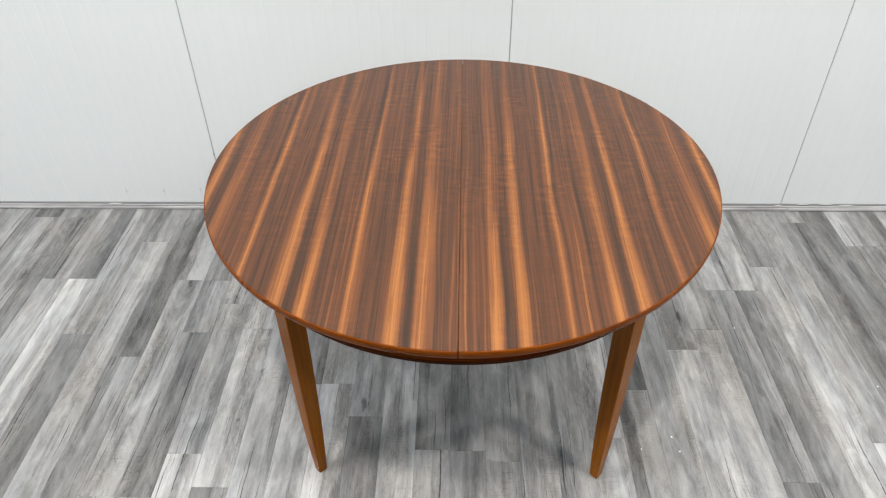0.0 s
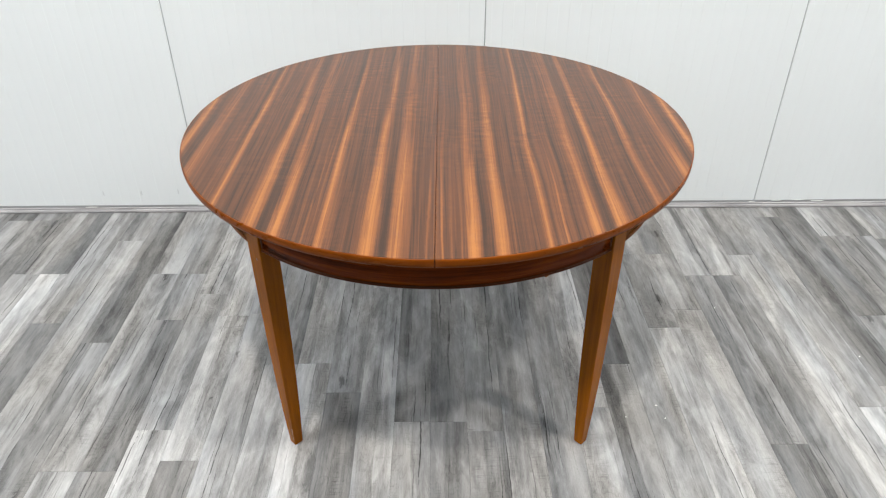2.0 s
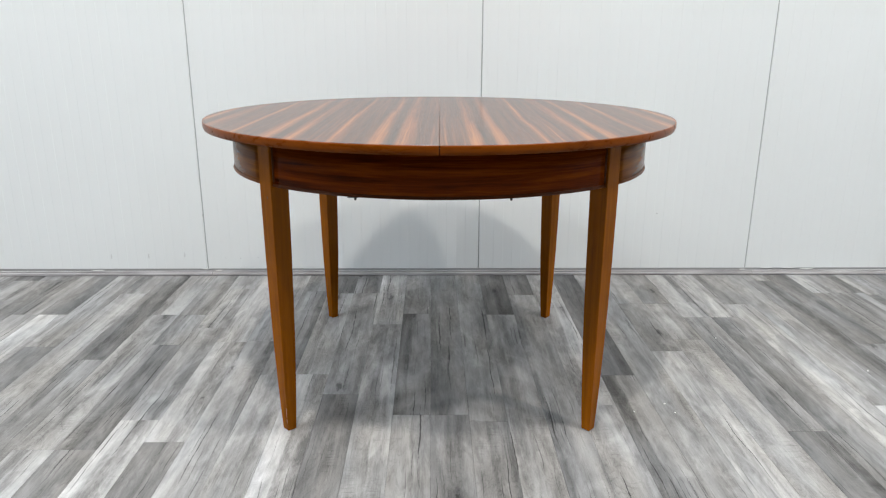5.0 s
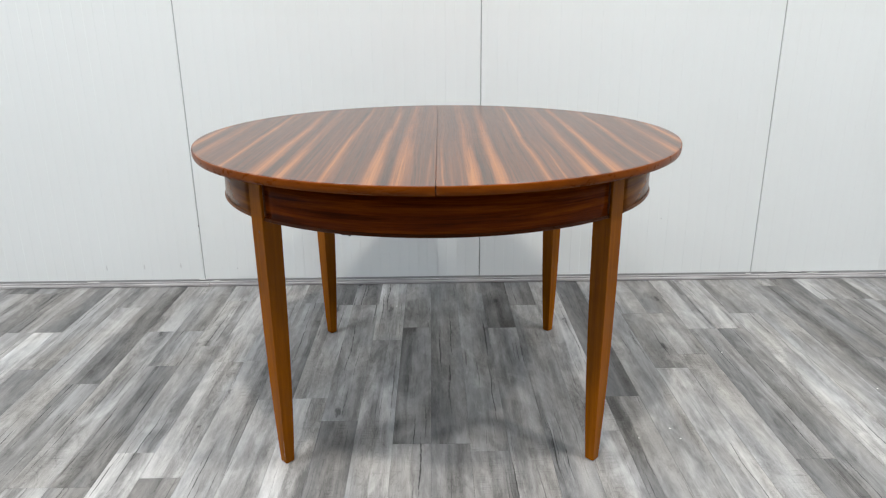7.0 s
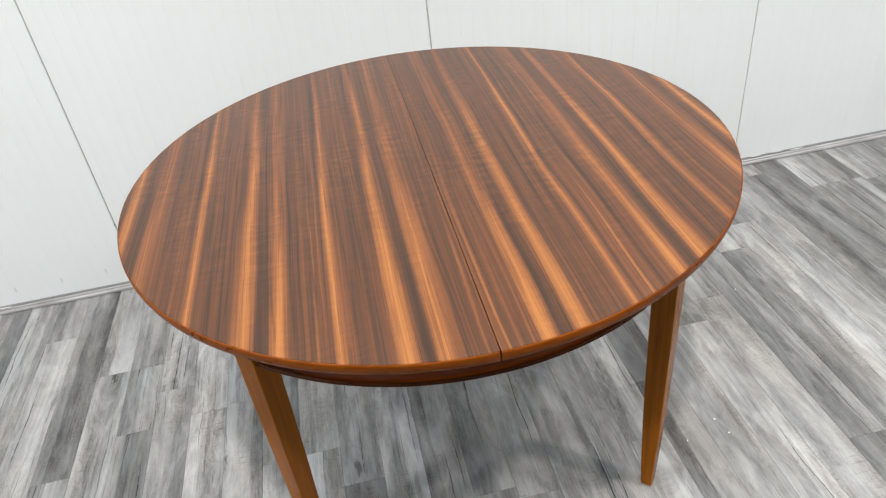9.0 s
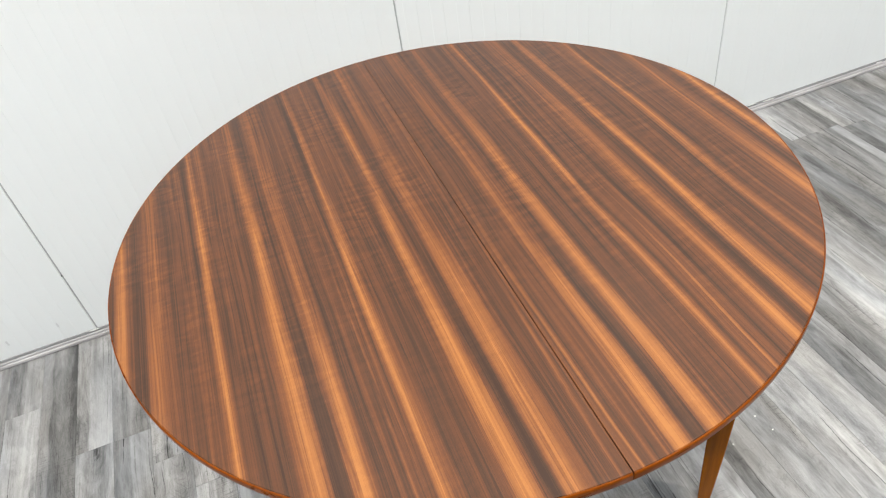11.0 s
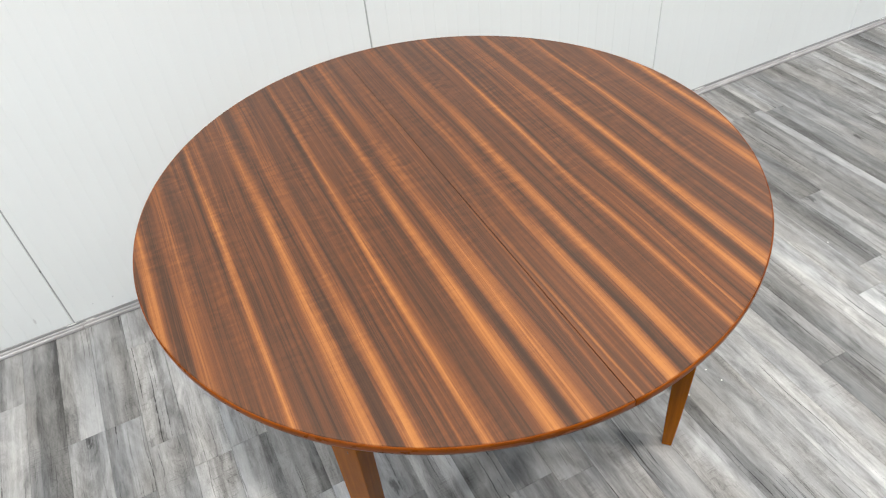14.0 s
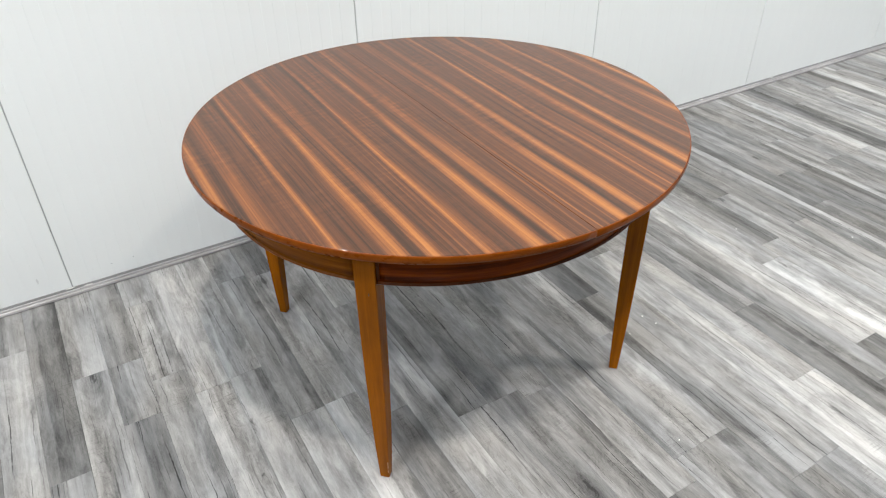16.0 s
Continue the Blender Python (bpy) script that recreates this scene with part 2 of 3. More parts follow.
def veneer_material(name, side):
    """Polished striped rosewood-like veneer, grain along the leaf's y; side: -1 left of the seam, 1 right of it."""
    n = Nodes(name)
    p = n.local()
    parts = n.add("ShaderNodeSeparateXYZ")
    n.link(p, parts.inputs[0])
    x, y = parts.outputs[0], parts.outputs[1]
    sway = n.math("MULTIPLY", n.math("SUBTRACT", n.noise(n.stretch(p, (7.0, 1.9, 0.0)), 1.0, 1.0, 0.4), 0.5), 0.018)
    jitter = n.math("MULTIPLY", n.math("SUBTRACT", n.noise(n.stretch(p, (70.0, 2.4, 0.0)), 1.0, 3.0, 0.6), 0.5), 0.007)
    shiver = n.math("MULTIPLY", n.math("SUBTRACT", n.noise(n.stretch(p, (40.0, 60.0, 0.0)), 1.0, 2.0, 0.5), 0.5), 0.0022)
    u = n.math("ADD", n.math("MULTIPLY", x, float(side)), n.math("ADD", n.math("ADD", sway, jitter), shiver))
    u = n.math("DIVIDE", n.math("FLOORED_MODULO", u, FLITCH), FLITCH)
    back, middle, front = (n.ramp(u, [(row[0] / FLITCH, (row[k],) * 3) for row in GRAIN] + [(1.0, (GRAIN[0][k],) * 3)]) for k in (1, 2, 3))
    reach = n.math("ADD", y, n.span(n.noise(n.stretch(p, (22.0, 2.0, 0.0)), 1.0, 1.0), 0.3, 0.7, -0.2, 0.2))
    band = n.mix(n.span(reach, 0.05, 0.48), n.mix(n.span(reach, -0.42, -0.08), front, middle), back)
    flow = n.add("ShaderNodeCombineXYZ")
    n.link(n.math("ADD", x, n.math("ADD", sway, jitter)), flow.inputs[0])
    n.link(y, flow.inputs[1])
    q = flow.outputs[0]
    ribbon = n.noise(n.stretch(q, (85.0, 0.9, 0.0)), 1.0, 2.0, 0.5, 0.1)
    streak = n.noise(n.stretch(q, (210.0, 1.4, 0.0)), 1.0, 4.0, 0.6, 0.1)
    thread = n.noise(n.stretch(q, (480.0, 3.0, 0.0)), 1.0, 3.0, 0.6, 0.1)
    hair = n.noise(n.stretch(p, (760.0, 12.0, 0.0)), 1.0, 3.0, 0.65)
    pore = n.noise(n.stretch(p, (900.0, 230.0, 0.0)), 1.0, 2.0, 0.6)
    curl = n.noise(n.stretch(p, (25.0, 78.0, 0.0)), 1.0, 1.0, 0.45, 0.7)
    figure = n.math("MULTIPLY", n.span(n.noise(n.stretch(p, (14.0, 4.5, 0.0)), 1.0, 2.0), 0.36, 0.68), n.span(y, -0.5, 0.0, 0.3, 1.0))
    v = n.math("ADD", n.math("MULTIPLY_ADD", band, 0.93, 0.035), n.span(ribbon, 0.3, 0.7, -0.12, 0.12))
    v = n.math("ADD", v, n.span(streak, 0.3, 0.7, -0.11, 0.11))
    v = n.math("ADD", v, n.span(thread, 0.3, 0.7, -0.06, 0.06))
    v = n.math("ADD", v, n.span(pore, 0.25, 0.75, -0.05, 0.05))
    v = n.math("ADD", v, n.span(hair, 0.25, 0.75, -0.05, 0.05))
    v = n.math("ADD", v, n.math("MULTIPLY", n.span(curl, 0.36, 0.66, -0.08, 0.12), figure))
    vein = n.noise(n.stretch(q, (95.0, 0.8, 0.0)), 1.0, 2.0, 0.5, 0.1)
    vein = n.span(n.math("ABSOLUTE", n.math("SUBTRACT", vein, 0.5)), 0.0, 0.03, 1.0, 0.0)
    v = n.math("SUBTRACT", v, n.math("MULTIPLY", vein, 0.2), clamp=True)
    colour = n.ramp(v, [(0.0, (0.034, 0.0135, 0.0056)), (0.16, (0.055, 0.0208, 0.008)), (0.36, (0.096, 0.0318, 0.0104)), (0.62, (0.176, 0.0575, 0.0155)), (1.0, (0.35, 0.132, 0.031))])
    n.bump(n.math("ADD", hair, n.math("MULTIPLY", streak, 0.6)), 0.1, 0.0002)
    n.bsdf.inputs["Coat Weight"].default_value, n.bsdf.inputs["Coat Roughness"].default_value = 0.55, 0.16
    return n.done(colour, n.span(hair, 0.2, 0.8, 0.3, 0.4), 0.12)


def wood_material(name, dark, light, axis, rough=0.3, grain=1.0):
    """Stained, varnished wood with its grain along one local axis."""
    n = Nodes(name)
    p = n.local()
    long, cross = 2.5, 60.0 * grain
    scale = tuple(long if i == axis else cross for i in range(3))
    streak = n.noise(n.stretch(p, scale), 1.0, 4.0, 0.6, 0.3)
    broad = n.noise(n.stretch(p, tuple(1.5 if i == axis else 9.0 for i in range(3))), 1.0, 2.0)
    hair = n.noise(n.stretch(p, tuple(30.0 if i == axis else 700.0 for i in range(3))), 1.0, 2.0, 0.6)
    v = n.math("ADD", n.span(streak, 0.25, 0.75, 0.0, 0.6), n.span(broad, 0.3, 0.7, -0.05, 0.5))
    v = n.math("ADD", v, n.span(hair, 0.2, 0.8, -0.1, 0.1), clamp=True)
    dots = n.add("ShaderNodeTexVoronoi")
    n.link(n.stretch(p, (26.0, 26.0, 26.0)), dots.inputs["Vector"])
    dots.inputs["Scale"].default_value = 1.0
    ding = n.math("MULTIPLY", n.span(dots.outputs["Distance"], 0.03, 0.075, 1.0, 0.0), n.span(broad, 0.52, 0.6))
    n.bump(n.math("SUBTRACT", hair, ding), 0.12, 0.0003)
    colour = n.mix(n.math("MULTIPLY", ding, 0.6), n.mix(v, dark, light), tuple(0.35 * c for c in dark))
    return n.done(colour, n.span(streak, 0.2, 0.8, rough - 0.05, rough + 0.07), 0.1)


def apron_material(name, dark, middle, light):
    """Curved rosewood-like veneer with the grain running round the frame."""
    n = Nodes(name)
    p = n.local()
    parts = n.add("ShaderNodeSeparateXYZ")
    n.link(p, parts.inputs[0])
    angle = n.math("ARCTAN2", parts.outputs[1], parts.outputs[0])
    flat = n.add("ShaderNodeCombineXYZ")
    n.link(n.math("MULTIPLY", angle, 0.55), flat.inputs[0])
    n.link(parts.outputs[2], flat.inputs[1])
    streak = n.noise(n.stretch(flat.outputs[0], (2.6, 70.0, 0.0)), 1.0, 4.0, 0.6, 0.4)
    hair = n.noise(n.stretch(flat.outputs[0], (18.0, 620.0, 0.0)), 1.0, 2.0, 0.6)
    v = n.math("ADD", streak, n.span(hair, 0.2, 0.8, -0.08, 0.08), clamp=True)
    colour = n.ramp(v, [(0.3, dark), (0.5, middle), (0.74, light)])
    return n.done(colour, 0.2, 0.05)


def paint_material(name, colour, rough, spread=0.03):
    n = Nodes(name)
    p = n.place()
    soft = n.noise(n.stretch(p, (1.3, 1.3, 1.3)), 1.0, 3.0)
    speck = n.noise(n.stretch(p, (240.0, 240.0, 240.0)), 1.0, 2.0)
    lo, hi = tuple(c * (1 - spread) for c in colour), tuple(min(0.95, c * (1 + spread)) for c in colour)
    n.bump(speck, 0.08, 0.0004)
    return n.done(n.mix(n.span(soft, 0.3, 0.7), lo, hi), n.span(soft, 0.3, 0.7, rough - 0.05, rough + 0.05), 0.4)


def trim_material():
    n = Nodes("grey_trim")
    p = n.place()
    streak = n.noise(n.stretch(p, (4.0, 260.0, 260.0)), 1.0, 4.0, 0.65)
    cloud = n.noise(n.stretch(p, (7.0, 20.0, 20.0)), 1.0, 2.0)
    v = n.math("ADD", n.span(streak, 0.25, 0.75, 0.0, 0.6), n.span(cloud, 0.3, 0.7, 0.0, 0.4))
    return n.done(n.mix(v, (0.2, 0.19, 0.192), (0.6, 0.58, 0.582)), 0.5, 0.4)


M_PLANK = plank_material("grey_oak_laminate", True)
M_PLANK_FAR = plank_material("grey_oak_laminate_far", False)
M_LEFT = veneer_material("striped_veneer_left", -1)
M_RIGHT = veneer_material("striped_veneer_right", 1)
M_LEG = wood_material("amber_stained_leg", (0.125, 0.0335, 0.0006), (0.36, 0.108, 0.0013), 2, 0.22)
M_BAND = wood_material("amber_edge_band", (0.087, 0.0184, 0.0006), (0.225, 0.052, 0.0012), 0, 0.28)
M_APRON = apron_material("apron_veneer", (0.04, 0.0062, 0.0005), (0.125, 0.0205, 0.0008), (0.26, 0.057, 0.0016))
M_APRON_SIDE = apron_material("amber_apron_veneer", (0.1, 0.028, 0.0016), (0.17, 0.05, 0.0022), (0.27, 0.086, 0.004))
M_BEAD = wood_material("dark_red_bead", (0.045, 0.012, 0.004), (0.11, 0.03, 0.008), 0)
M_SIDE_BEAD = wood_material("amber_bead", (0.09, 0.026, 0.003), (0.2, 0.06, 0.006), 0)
M_RUNNER = wood_material("pale_runner_wood", (0.3, 0.17, 0.08), (0.45, 0.27, 0.13), 1, 0.6)
M_WALL = paint_material("white_panel_paint", (0.785, 0.81, 0.805), 0.4, 0.012)
M_GROOVE = paint_material("grey_joint_seal", (0.42, 0.43, 0.43), 0.7, 0.1)
M_RUB = paint_material("faint_rub_mark", (0.66, 0.67, 0.67), 0.5, 0.03)
# Unseen hall surfaces, coloured to set the fill light and reflections.
M_UNSEEN_CEILING = paint_material("unseen_ceiling_bluish", (0.13, 0.155, 0.18), 0.7, 0.03)
M_UNSEEN_SOUTH = paint_material("unseen_south_wall_dark", (0.09, 0.11, 0.14), 0.7, 0.05)
M_UNSEEN_WALL = paint_material("unseen_wall_bluish", (0.38, 0.45, 0.53), 0.7, 0.05)
M_SLAB = paint_material("dark_underlay", (0.06, 0.06, 0.065), 0.8, 0.1)
M_TRIM = trim_material()
M_TRIM_CAP = paint_material("grey_trim_cap", (0.27, 0.27, 0.27), 0.5, 0.08)
M_CAULK = paint_material("white_caulk", (0.62, 0.62, 0.6), 0.5, 0.03)
M_SCRAP = paint_material("white_scrap", (0.82, 0.82, 0.78), 0.6, 0.05)
M_STEEL = paint_material("dark_screw_steel", (0.03, 0.028, 0.026), 0.4, 0.1)


# ---- building helpers ----
def mesh_object(name, bm, material, smooth=False):
    mesh = bpy.data.meshes.new(name)
    bm.normal_update()
    if smooth:
        for face in bm.faces:
            face.smooth = True
    bm.to_mesh(mesh)
    bm.free()
    mesh.materials.append(material)
    return new(name, mesh)


def part(name, bm, material, parent, label="", smooth=False):
    ob = mesh_object(name, bm, material, smooth)
    ob.parent = parent
    return tagged(ob, label)


def box(bm, x0, x1, y0, y1, z0, z1, bevel=0.0):
    made = bmesh.ops.create_cube(bm, size=1, matrix=Matrix.LocRotScale(((x0 + x1) / 2, (y0 + y1) / 2, (z0 + z1) / 2), None, (x1 - x0, y1 - y0, z1 - z0)))
    if bevel:
        edges = {e for v in made["verts"] for e in v.link_edges}
        bmesh.ops.bevel(bm, geom=list(edges), offset=bevel, segments=2, affect="EDGES", profile=0.5)
    return bm


def sweep(bm, profiles, close_profile=True, caps=True):
    """Skins a run of equal profiles, each a list of points."""
    rings = [[bm.verts.new(p) for p in ring] for ring in profiles]
    n = len(rings[0])
    for a, b in zip(rings, rings[1:]):
        for i in range(n if close_profile else n - 1):
            j = (i + 1) % n
            bm.faces.new((a[i], a[j], b[j], b[i]))
    if caps and close_profile:
        bm.faces.new(rings[0][::-1])
        bm.faces.new(rings[-1])
    bmesh.ops.recalc_face_normals(bm, faces=bm.faces[:])
    return bm


# ---- walls and ceiling: the panel wall, and unseen ones added for bounce light ----
PANEL = 1.1245
JOINT = 0.148


def wall_panel(width, height):
    """A steel-faced panel with shallow micro-ribs; its face looks to -y at y = 0."""
    bm = bmesh.new()
    rib, step, edge = 0.0775, 0.0006, 0.0013
    line = [(0.0, 0.05), (0.0, 0.004), (0.0015, 0.0)]
    x = 0.02
    while x + rib < width - 0.01:
        line += [(x, 0.0), (x + edge, step), (x + rib / 2, step), (x + rib / 2 + edge, 0.0)]
        x += rib
    line += [(width - 0.0015, 0.0), (width, 0.004), (width, 0.05)]
    sweep(bm, [[(a, b, z) for a, b in line] for z in (0.0, height)])
    return bm


wall = tagged(mesh_object("wall_north", box(bmesh.new(), HALL_X0, HALL_X1, WALL_Y + 0.0035, WALL_Y + 0.14, 0, CEILING), M_GROOVE),
              "white ribbed steel-faced panel wall behind the table", "wall", kind="structure")
first = mesh_object("panel", wall_panel(PANEL - 0.0034, CEILING - 0.004), M_WALL)
first.parent = wall
index = math.ceil((HALL_X0 - JOINT) / PANEL)
first.matrix_basis = pose(JOINT + index * PANEL + 0.0017, WALL_Y, 0.002)
while JOINT + (index + 2) * PANEL < HALL_X1:
    index += 1
    panel = new("panel", first.data)
    panel.parent = wall
    panel.matrix_basis = pose(JOINT + index * PANEL + 0.0017, WALL_Y, 0.002)
# Unseen enclosure: dark south for dark reflections, bluish tints to cool the fill.
for name, x0, x1, y0, y1 in (("wall_west", HALL_X0 - 0.12, HALL_X0, HALL_Y0, WALL_Y + 0.14), ("wall_east", HALL_X1, HALL_X1 + 0.12, HALL_Y0, WALL_Y + 0.14),
                             ("wall_south", HALL_X0 - 0.12, HALL_X1 + 0.12, HALL_Y0 - 0.12, HALL_Y0)):
    tagged(mesh_object(name, box(bmesh.new(), x0, x1, y0, y1, 0, CEILING), M_UNSEEN_SOUTH if name == "wall_south" else M_UNSEEN_WALL), "unseen plain wall added to shape the fill light", "wall", kind="structure")
tagged(mesh_object("ceiling", box(bmesh.new(), HALL_X0 - 0.12, HALL_X1 + 0.12, HALL_Y0 - 0.12, WALL_Y + 0.14, CEILING, CEILING + 0.1), M_UNSEEN_CEILING),
       "unseen dark bluish ceiling added to shape the fill light", "ceiling", kind="structure")


def scuff(x, z, width, height, material, label):
    """A thin rub mark on the face of the panels."""
    bm = bmesh.new()
    bmesh.ops.create_icosphere(bm, subdivisions=2, radius=1.0)
    for v in bm.verts:
        k = 1 + 0.35 * noise.noise(v.co * 1.9 + Vector((x * 11, 0, z * 30)))
        v.co = Vector((x + v.co.x * width / 2 * k, WALL_Y + 0.0004 + v.co.y * 0.0006, z + v.co.z * height / 2 * k))
    part("scuff", bm, material, wall, label, True)


scuff(-0.977, 0.254, 0.0032, 0.01, M_STEEL, "small dark scuff on a panel joint")
for x, z in ((-0.901, 0.073), (-0.839, 0.072), (-0.766, 0.0745), (0.88, 0.261)):
    scuff(x, z, 0.0055, 0.0028, M_GROOVE, "tiny grey rub mark low on a panel")
for x, z in ((-1.369, 0.08), (-1.216, 0.081), (-1.068, 0.086)):
    scuff(x, z, 0.006, 0.022, M_RUB, "faint grey smudge low on a panel")


# ---- baseboard: thin grey beading with a darker cap, in butted lengths ----
def bead_run(x0, x1, out):
    """A beading length from x0 to x1; out: how far it stands proud of its neighbours."""
    line = [(0.005, 0.0), (0.0125 + out, 0.0), (0.0128 + out, 0.0018), (0.0155 + out, 0.0026), (0.0155 + out, 0.0095), (0.0138 + out, 0.012), (0.0108 + out, 0.0126), (0.0086 + out, 0.0128),
            (0.0084 + out, 0.0152), (0.0100 + out, 0.0157), (0.0102 + out, 0.0178), (0.0088 + out, 0.0192), (0.0058, 0.0195), (0.005, 0.0195)]
    bm = bmesh.new()
    sweep(bm, [[(x, WALL_Y - 0.0005 - a, b) for a, b in line] for x in (x0, x1)])
    return bm


base = tagged(mesh_object("baseboard", box(bmesh.new(), HALL_X0, HALL_X1, WALL_Y - 0.0048, WALL_Y - 0.0008, 0.0, 0.0275, 0.0008), M_TRIM_CAP),
              "thin grey wood-look beading along the wall foot", "baseboard", kind="structure")
for x0, x1, out in ((HALL_X0, -3.36, 0.0), (-3.358, -0.957, 0.0006), (-0.955, 1.299, 0.0), (1.3, 3.7, 0.0022), (3.702, HALL_X1, 0.0)):
    part("beading", bead_run(x0, x1, out), M_TRIM, base)


def caulk_dab(x, z, length, height):
    bm = bmesh.new()
    bmesh.ops.create_icosphere(bm, subdivisions=2, radius=1.0)
    for v in bm.verts:
        k = 1 + 0.25 * noise.noise(v.co * 2 + Vector((x * 9, 0, z * 40)))
        v.co = Vector((x + v.co.x * length / 2 * k, WALL_Y - 0.0062 + v.co.y * 0.0022, z + v.co.z * height / 2 * k))
    return part("caulk_dab", bm, M_CAULK, base, "smear of white caulk", True)


for x, z, length, height in ((-1.43, 0.0215, 0.055, 0.004), (-0.985, 0.027, 0.03, 0.005), (-0.93, 0.021, 0.03, 0.004), (1.36, 0.0275, 0.05, 0.004), (1.45, 0.028, 0.06, 0.004),
                             (1.53, 0.0235, 0.06, 0.005), (0.62, 0.0225, 0.03, 0.003), (1.26, 0.022, 0.03, 0.004), (2.05, 0.022, 0.03, 0.004), (2.6, 0.026, 0.04, 0.004)):
    caulk_dab(x, z, length, height)


# ---- the table ----
table = tagged(new("dining_table"), "round extending dining table, striped polished wood on tapered amber legs", "table")
table.matrix_world = pose(-0.0245, -0.009, 0, 0, 0, -0.7)
RADIUS, TOP = 0.6185, 0.747
GAP = 0.0007


def half_ring(side, radius, gap, steps=72):
    """Points of a half circle on one side (-1 left, 1 right) of the seam, which closes up towards the back."""
    start = math.asin(gap / radius)
    turn = [(-math.pi / 2 + start) + (math.pi - 2 * start) * i / steps for i in range(steps + 1)]
    ring = [(side * math.cos(a) * radius, math.sin(a) * radius) for a in turn]
    ring[-1] = (side * 0.0002, ring[-1][1])
    return ring


def leaf_top(side):
    """The veneered slab of one leaf, inside its edge band."""
    bm = bmesh.new()
    layers = []
    for inset, z in ((0.0026, TOP - 0.0195), (0.0026, TOP - 0.0006), (0.0031, TOP)):
        layers.append([(x, y, z) for x, y in half_ring(side, RADIUS - inset, GAP + (0.0006 if z == TOP else 0))])
    sweep(bm, layers)
    return bm


def leaf_band(side):
    """The solid amber edge band round one leaf, eased above and undercut below."""
    bm = bmesh.new()
    line = [(0.0024, TOP - 0.0003), (0.0008, TOP - 0.0006), (0.0, TOP - 0.003), (0.0002, TOP - 0.0135), (0.0016, TOP - 0.0175), (0.0045, TOP - 0.0202), (0.014, TOP - 0.0204), (0.014, TOP - 0.0197), (0.0024, TOP - 0.0197)]
    rings = [half_ring(side, RADIUS - a, GAP + 0.0006) for a, z in line]
    sweep(bm, [[(*rings[i][k], line[i][1]) for i in range(len(line))] for k in range(len(rings[0]))])
    return bm


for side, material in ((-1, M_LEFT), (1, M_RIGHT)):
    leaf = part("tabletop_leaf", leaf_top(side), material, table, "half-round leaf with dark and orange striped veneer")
    part("edge_band", leaf_band(side), M_BAND, leaf, "amber solid wood edge band", True)

# Added strip that stops light from below showing through the seam.
part("seam_light_stop", box(bmesh.new(), -0.0005, 0.0005, -0.596, 0.596, TOP - 0.0185, TOP - 0.0035), M_BEAD, table, "dark strip added in the seam to block light from below")

APRON_R, APRON_Z0, APRON_Z1 = 0.549, 0.6238, TOP - 0.0206
LEG = 0.3755


def flat(a):
    """The front and back aprons are bowed a little less than the sides."""
    return 1 - 0.019 * max(0.0, -math.cos(2 * a))


def apron_panel(a0, a1):
    bm = bmesh.new()
    line = [(APRON_R - 0.018, APRON_Z0 + 0.002), (APRON_R - 0.001, APRON_Z0 + 0.002), (APRON_R, APRON_Z0 + 0.003), (APRON_R, APRON_Z1), (APRON_R - 0.018, APRON_Z1)]
    steps = 28
    turns = [a0 + (a1 - a0) * i / steps for i in range(steps + 1)]
    sweep(bm, [[(r * flat(a) * math.cos(a), r * flat(a) * math.sin(a), z) for r, z in line] for a in turns])
    return bm


def apron_bead(a0, a1):
    """The double bead along the foot of an apron."""
    bm = bmesh.new()
    line = [(APRON_R - 0.008, APRON_Z0)]
    for z, r in ((0.0012, 0.0022), (0.0026, 0.003), (0.004, 0.0022), (0.0047, 0.0006), (0.0054, 0.0014), (0.0064, 0.0016), (0.0074, 0.0009), (0.008, 0.0)):
        line.append((APRON_R + r, APRON_Z0 + z - 0.001))
    line.append((APRON_R - 0.008, APRON_Z0 + 0.007))
    steps = 28
    turns = [a0 + (a1 - a0) * i / steps for i in range(steps + 1)]
    sweep(bm, [[(r * flat(a) * math.cos(a), r * flat(a) * math.sin(a), z) for r, z in line] for a in turns])
    return bm


def end_bead(a):
    """The upright bead where an apron meets a leg."""
    bm = bmesh.new()
    bmesh.ops.create_cone(bm, cap_ends=True, segments=10, radius1=0.0032, radius2=0.0032, depth=APRON_Z1 - APRON_Z0 - 0.01,
                          matrix=pose((APRON_R * flat(a) - 0.0008) * math.cos(a), (APRON_R * flat(a) - 0.0008) * math.sin(a), (APRON_Z0 + APRON_Z1) / 2 + 0.005))
    return bm


clear = math.asin(0.0236 / APRON_R)
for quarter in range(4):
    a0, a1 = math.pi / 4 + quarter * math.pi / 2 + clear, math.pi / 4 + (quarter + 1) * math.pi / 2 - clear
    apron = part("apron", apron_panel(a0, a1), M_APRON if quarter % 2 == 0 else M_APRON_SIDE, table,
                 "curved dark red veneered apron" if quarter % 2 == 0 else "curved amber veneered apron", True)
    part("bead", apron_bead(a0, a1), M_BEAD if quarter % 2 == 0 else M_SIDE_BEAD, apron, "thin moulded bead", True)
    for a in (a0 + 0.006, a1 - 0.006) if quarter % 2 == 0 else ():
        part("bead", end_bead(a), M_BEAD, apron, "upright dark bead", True)


